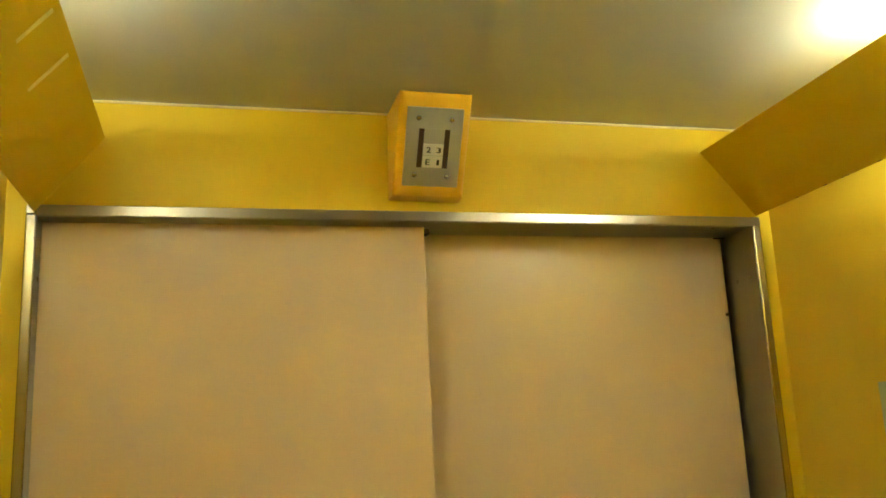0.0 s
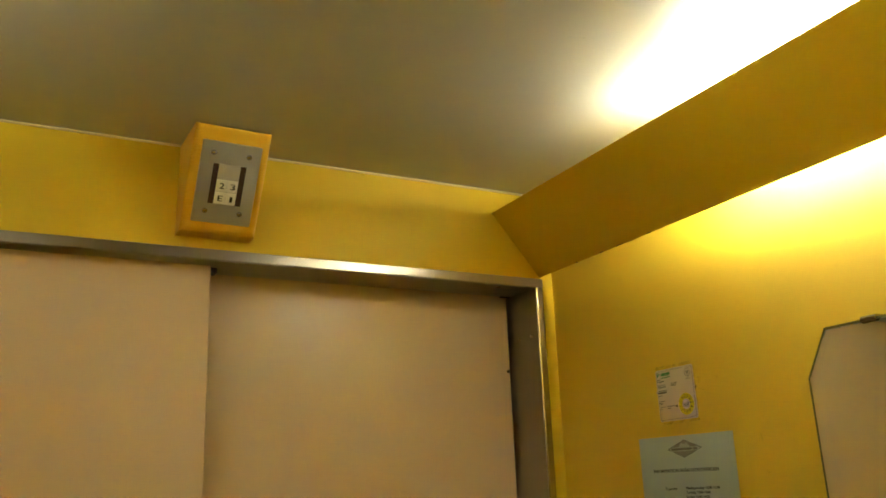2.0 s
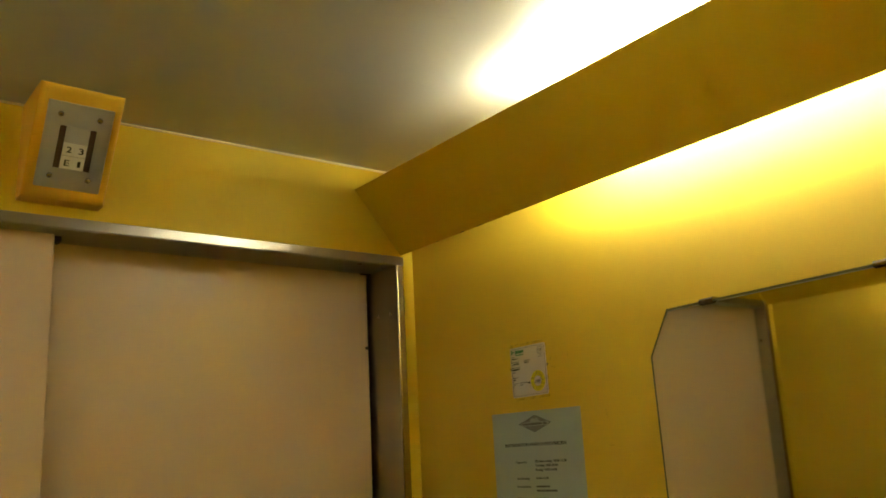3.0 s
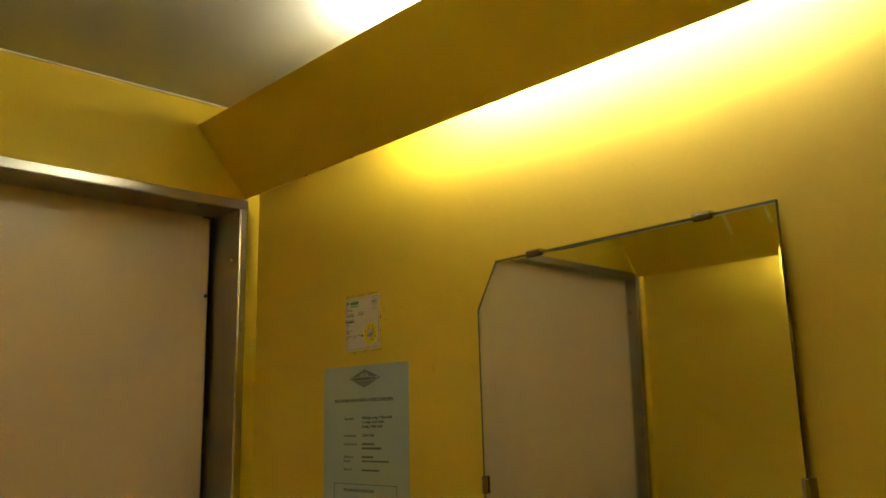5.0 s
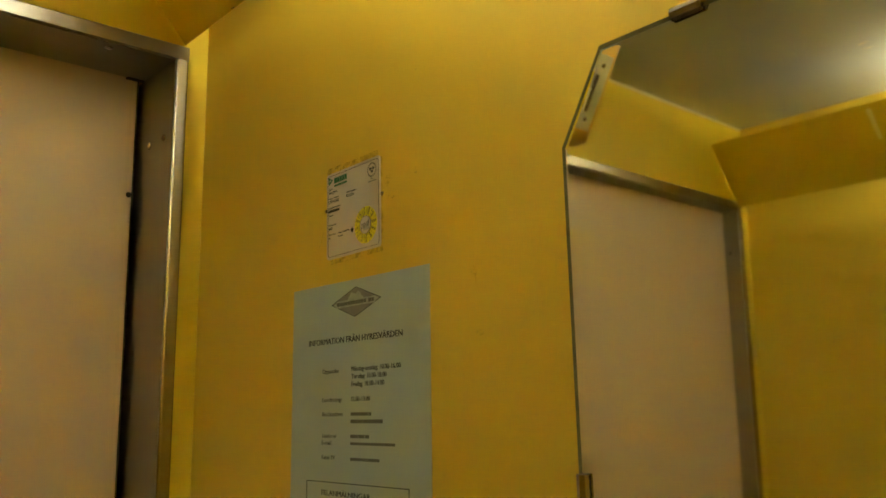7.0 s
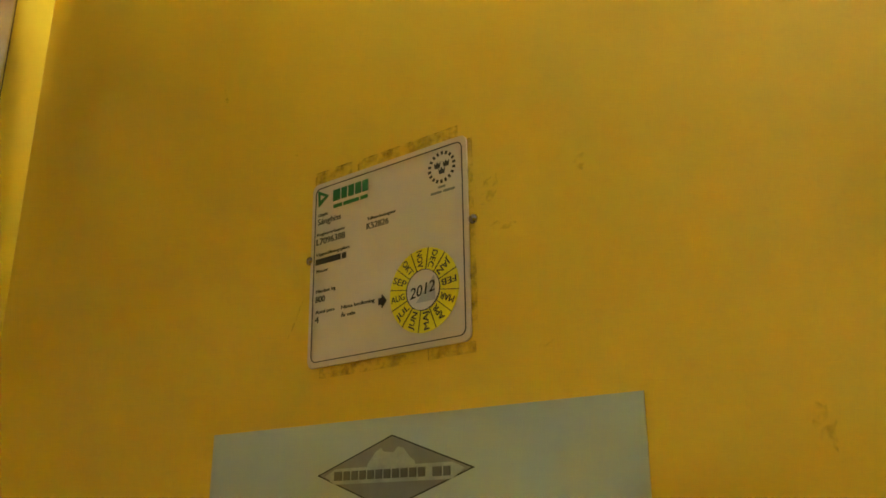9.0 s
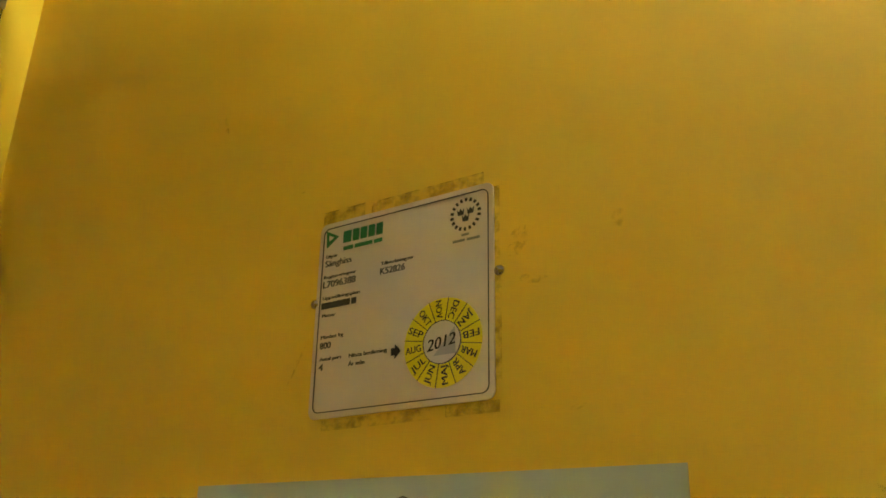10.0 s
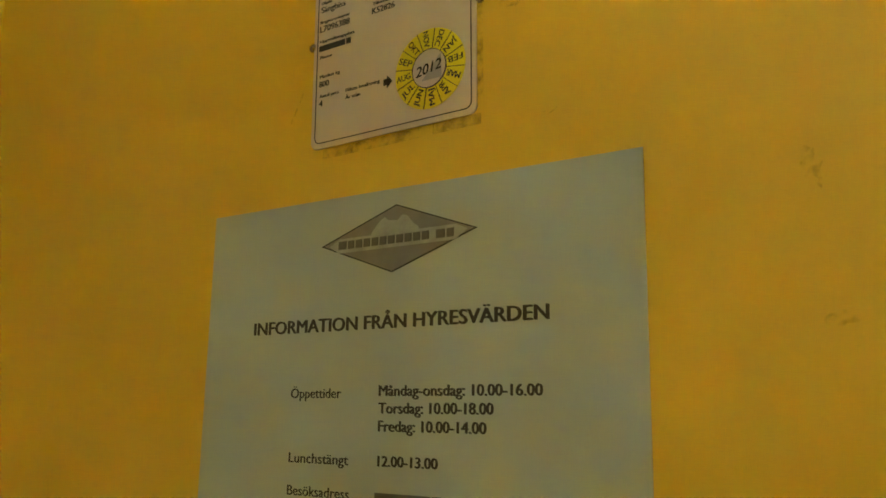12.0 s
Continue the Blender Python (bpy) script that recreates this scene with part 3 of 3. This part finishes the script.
    hub = part("disc_centre", prism(circle(0, 0, r, 36), 0.0, 0.0003), M_STICKER, disc, "white disc centre", Matrix.Translation((0, 0, 0.0003)))
    part("hub_ring", ring(circle(0, 0, r, 36), circle(0, 0, r - 0.00025, 36), 0.0003, 0.0008), M_INK, disc)
    names = ("FEB", "JAN", "DEC", "NOV", "OKT", "SEP", "AUG", "JUL", "JUN", "MAJ", "APR", "MAR")
    for k, w in enumerate(names):
        g = 30 * k + 6
        c, s = math.cos(radians(g)), math.sin(radians(g))
        o = lettering("month", w, M_INK, disc, 0.0, 0.0070, 0.0, 0.0028, 0.0, bold=0.0002)
        o.matrix_basis = Matrix.Translation((0.0165 * c, 0.0165 * s, 0.0006)) @ pose(0, 0, 0, 0, 0, g + 180) @ Matrix.Translation((0, -0.0014, 0))
        m = pose(0, 0, 0, 0, 0, g + 15) @ Matrix.Translation((0, 0, 0.0005))
        part("month_divider", boxes((r, R, -0.00012, 0.00012, -0.0003, 0)), M_INK, disc, "", m)
    part("grey_arrow", prism([(-0.004, -0.005), (0.0052, 0.0052), (0.0056, -0.005)], 0.0002, 0.0005), M_FAINT, disc, "pale grey arrow", Matrix.Translation((0.0005, 0.0, 0.0003)))
    lettering("year", "2012", M_BLACK, disc, -0.0064, 0.0066, -0.0034, 0.0046, 0.0011, bold=0.0003, turn=9, shear=0.3, label="handwritten year")
    # glue and tape left round the edge, screws at both sides
    for n, (u0, u1, v0, v1) in enumerate(((-0.042, -0.020, 0.0425, 0.0482), (-0.016, 0.038, 0.0428, 0.0475), (0.0422, 0.0449, 0.008, 0.040), (0.0422, 0.0453, -0.036, 0.004),
                                          (-0.036, 0.016, -0.0468, -0.0428), (0.022, 0.0442, -0.0466, -0.0424))):
        part("glue_residue", prism([(u0, v0), (u1, v0), (u1, v1), (u0, v1)], -0.0004, 0.0002), M_GLUE, thing, "brown patchy glue residue")
    for u, v in ((44.84, 5.35), (-43.77, 6.65)):
        a, b = at(u, v)
        part("screw", dome(0.0021, 0.0016), M_SCREW, thing, "round-headed screw", Matrix.Translation((a, b, 0.0002)), True)


inspection_label()


# ---- landlord's notice ----
def notice():
    thing = tagged(empty("paper_notice", on_right_wall(-0.2187, 1.7234, 0.0006, 0.13)), "pale blue-green printed paper notice taped on the yellow wall", "notice")
    mm = 0.001
    part("sheet", prism([(0, -0.297), (0.210, -0.297), (0.210, 0), (0, 0)], 0.0, 0.0003), M_PAPER, thing)
    z = 0.0006
    dia = [(0.0673, -0.0206), (0.1065, -0.0068), (0.1448, -0.0205), (0.1049, -0.0344)]
    cxy = (sum(p[0] for p in dia) / 4, sum(p[1] for p in dia) / 4)
    small = [(cxy[0] + (x - cxy[0]) * 0.965, cxy[1] + (y - cxy[1]) * 0.965) for x, y in dia]
    emblem = part("emblem", prism(small, z - 0.0002, z), M_GREY, thing, "grey diamond emblem")
    part("emblem_border", ring(dia, small, z - 0.0002, z + 0.0001), M_INK, emblem)
    house = [(0.0925, -0.0230), (0.0945, -0.0170), (0.0983, -0.0129), (0.1010, -0.0114), (0.1024, -0.0129), (0.1074, -0.0134), (0.1095, -0.0114), (0.1120, -0.0119), (0.1153, -0.0155), (0.1177, -0.0170), (0.1179, -0.0231)]
    part("emblem_shape", prism(house, z, z + 0.0002), M_LIGHTGREY, emblem, "pale plain shape")
    part("emblem_band", prism([(0.0719, -0.0211), (0.0777, -0.0183), (0.1353, -0.0182), (0.1408, -0.0205), (0.1350, -0.0242), (0.0772, -0.0243)], z + 0.0002, z + 0.0004), M_LIGHTGREY, emblem)
    words(emblem, 0.0773, 0.1230, -0.0229, 0.0034, M_BARGREY, z + 0.0007, "emblem_bar", tuple(k / 11 for k in range(1, 11)))
    words(emblem, 0.1265, 0.1345, -0.0230, 0.0034, M_BARGREY, z + 0.0007, "emblem_bar", (0.5,))
    def line(name, body, u0, u1, v, cap, bold=0.0006):
        lettering(name, body, M_INK, thing, u0 * mm, u1 * mm, v * mm, cap * mm, z, bold, single=True)
    def strip(u0, u1, v, h, gaps=()):
        words(thing, u0, u1, v, h, M_BARGREY, z, gaps=gaps)
    line("heading", "INFORMATION FRÅN HYRESVÄRDEN", 29.20, 173.45, -56.60, 5.73, 0.0008)
    line("caption", "Öppettider", 53.36, 80.58, -83.60, 4.15, 0.0004)
    line("entry", "Måndag-onsdag: 10.00-16.00", 99.82, 171.05, -82.86, 4.35)
    line("entry", "Torsdag: 10.00-18.00", 99.88, 151.37, -89.54, 4.35)
    line("entry", "Fredag: 10.00-14.00", 99.95, 148.45, -96.35, 4.35)
    line("caption", "Lunchstängt", 53.81, 85.58, -109.58, 4.15, 0.0004)
    line("entry", "12.00-13.00", 100.15, 127.78, -109.41, 4.15)
    line("caption", "Besöksadress", 53.70, 86.52, -122.50, 4.15, 0.0004)
    strip(0.0996, 0.1299, -0.1222, 0.0030, gaps=(0.85,))
    strip(0.0994, 0.1464, -0.1287, 0.0032, gaps=(0.2, 0.38))
    line("caption", "Telefon nr", 53.22, 77.01, -141.89, 3.85, 0.0004)
    strip(0.0991, 0.1270, -0.1416, 0.0030, gaps=(0.4, 0.75))
    line("caption", "E-mail", 53.26, 68.53, -148.03, 3.85, 0.0004)
    strip(0.0992, 0.1635, -0.1476, 0.0024)
    line("caption", "Kabel-TV", 53.54, 74.85, -161.00, 3.85, 0.0004)
    strip(0.0993, 0.1417, -0.1611, 0.0026, gaps=(0.4, 0.5, 0.58))
    box = [(0.0287, -0.2850), (0.1820, -0.2850), (0.1820, -0.1807), (0.0287, -0.1807)]
    ib = [(0.0294, -0.2843), (0.1813, -0.2843), (0.1813, -0.1814), (0.0294, -0.1814)]
    part("box_rule", ring(box, ib, z - 0.0002, z + 0.0001), M_INK, thing)
    line("heading", "FELANMÄLNINGAR", 53.73, 128.49, -192.73, 4.84, 0.0006)
    strip(0.0546, 0.1026, -0.2081, 0.0038)
    strip(0.0548, 0.0985, -0.2195, 0.0024, gaps=(0.42,))
    strip(0.1025, 0.1154, -0.2190, 0.0024)
    strip(0.1228, 0.1786, -0.2185, 0.0024, gaps=(0.3, 0.62))
    strip(0.0549, 0.0886, -0.2260, 0.0024)
    strip(0.1024, 0.1153, -0.2254, 0.0024)
    strip(0.1227, 0.1361, -0.2251, 0.0024)
    strip(0.0550, 0.1023, -0.2373, 0.0034, gaps=(0.4,))
    strip(0.0549, 0.1091, -0.2488, 0.0024, gaps=(0.35, 0.7))


notice()


# ---- scuffs on the painted wall ----
def scuff(y, z, w, h, turn, seed):
    r = random.Random(seed)
    pts = [(w / 2 * r.uniform(0.5, 1.0) * math.cos(radians(a)), h / 2 * r.uniform(0.5, 1.0) * math.sin(radians(a))) for a in range(0, 360, 24)]
    ob = link("wall_scuff", prism(pts, 0.0002, 0.0005), M_SMUDGE)
    ob.matrix_basis = on_right_wall(y, z, 0.0, turn)
    tagged(ob, "faint grey scuff on the yellow wall paint", "scuff", group="wall scuffs")


scuff(-0.2669, 1.7694, 0.0018, 0.024, -26, 1)
scuff(-0.4813, 1.7096, 0.007, 0.018, 12, 2)
scuff(-0.4869, 1.6628, 0.012, 0.006, 5, 3)
scuff(-0.2054, 1.8994, 0.003, 0.014, 20, 4)
scuff(-0.4102, 1.8072, 0.006, 0.010, 0, 5)
scuff(-0.3935, 1.7436, 0.008, 0.0022, 15, 6)
scuff(-0.2620, 1.8515, 0.004, 0.004, 0, 7)
scuff(-0.4112, 1.8990, 0.006, 0.003, -10, 8)
scuff(-0.3715, 1.8067, 0.010, 0.016, -30, 9)
scuff(-0.3771, 1.7910, 0.016, 0.004, -6, 10)


# ---- marks on the ceiling ----
def ceiling_mark(x, y, w, h, turn, mat, label, seed):
    r = random.Random(seed)
    pts = [(w / 2 * r.uniform(0.6, 1.0) * math.cos(radians(a)), h / 2 * r.uniform(0.6, 1.0) * math.sin(radians(a))) for a in range(0, 360, 24)]
    ob = link("ceiling_mark", prism(pts, -0.0006, -0.0002), mat)
    ob.matrix_basis = Matrix.Translation((x, y, ZC)) @ pose(0, 0, 0, 0, 0, turn)
    tagged(ob, label, "scuff", group="ceiling marks")


ceiling_mark(-0.3501, -0.5694, 0.014, 0.0022, 8, M_SMUDGE, "faint grey scuff on the satin ceiling", 21)
ceiling_mark(-0.3354, -0.5744, 0.01, 0.002, -6, M_SMUDGE, "faint grey scuff on the satin ceiling", 22)
ceiling_mark(-1.0588, -0.3892, 0.006, 0.026, 10, M_BEAD, "small pale smear on the satin ceiling", 23)
ceiling_mark(-1.0861, -0.3873, 0.005, 0.02, -8, M_BEAD, "small pale smear on the satin ceiling", 24)
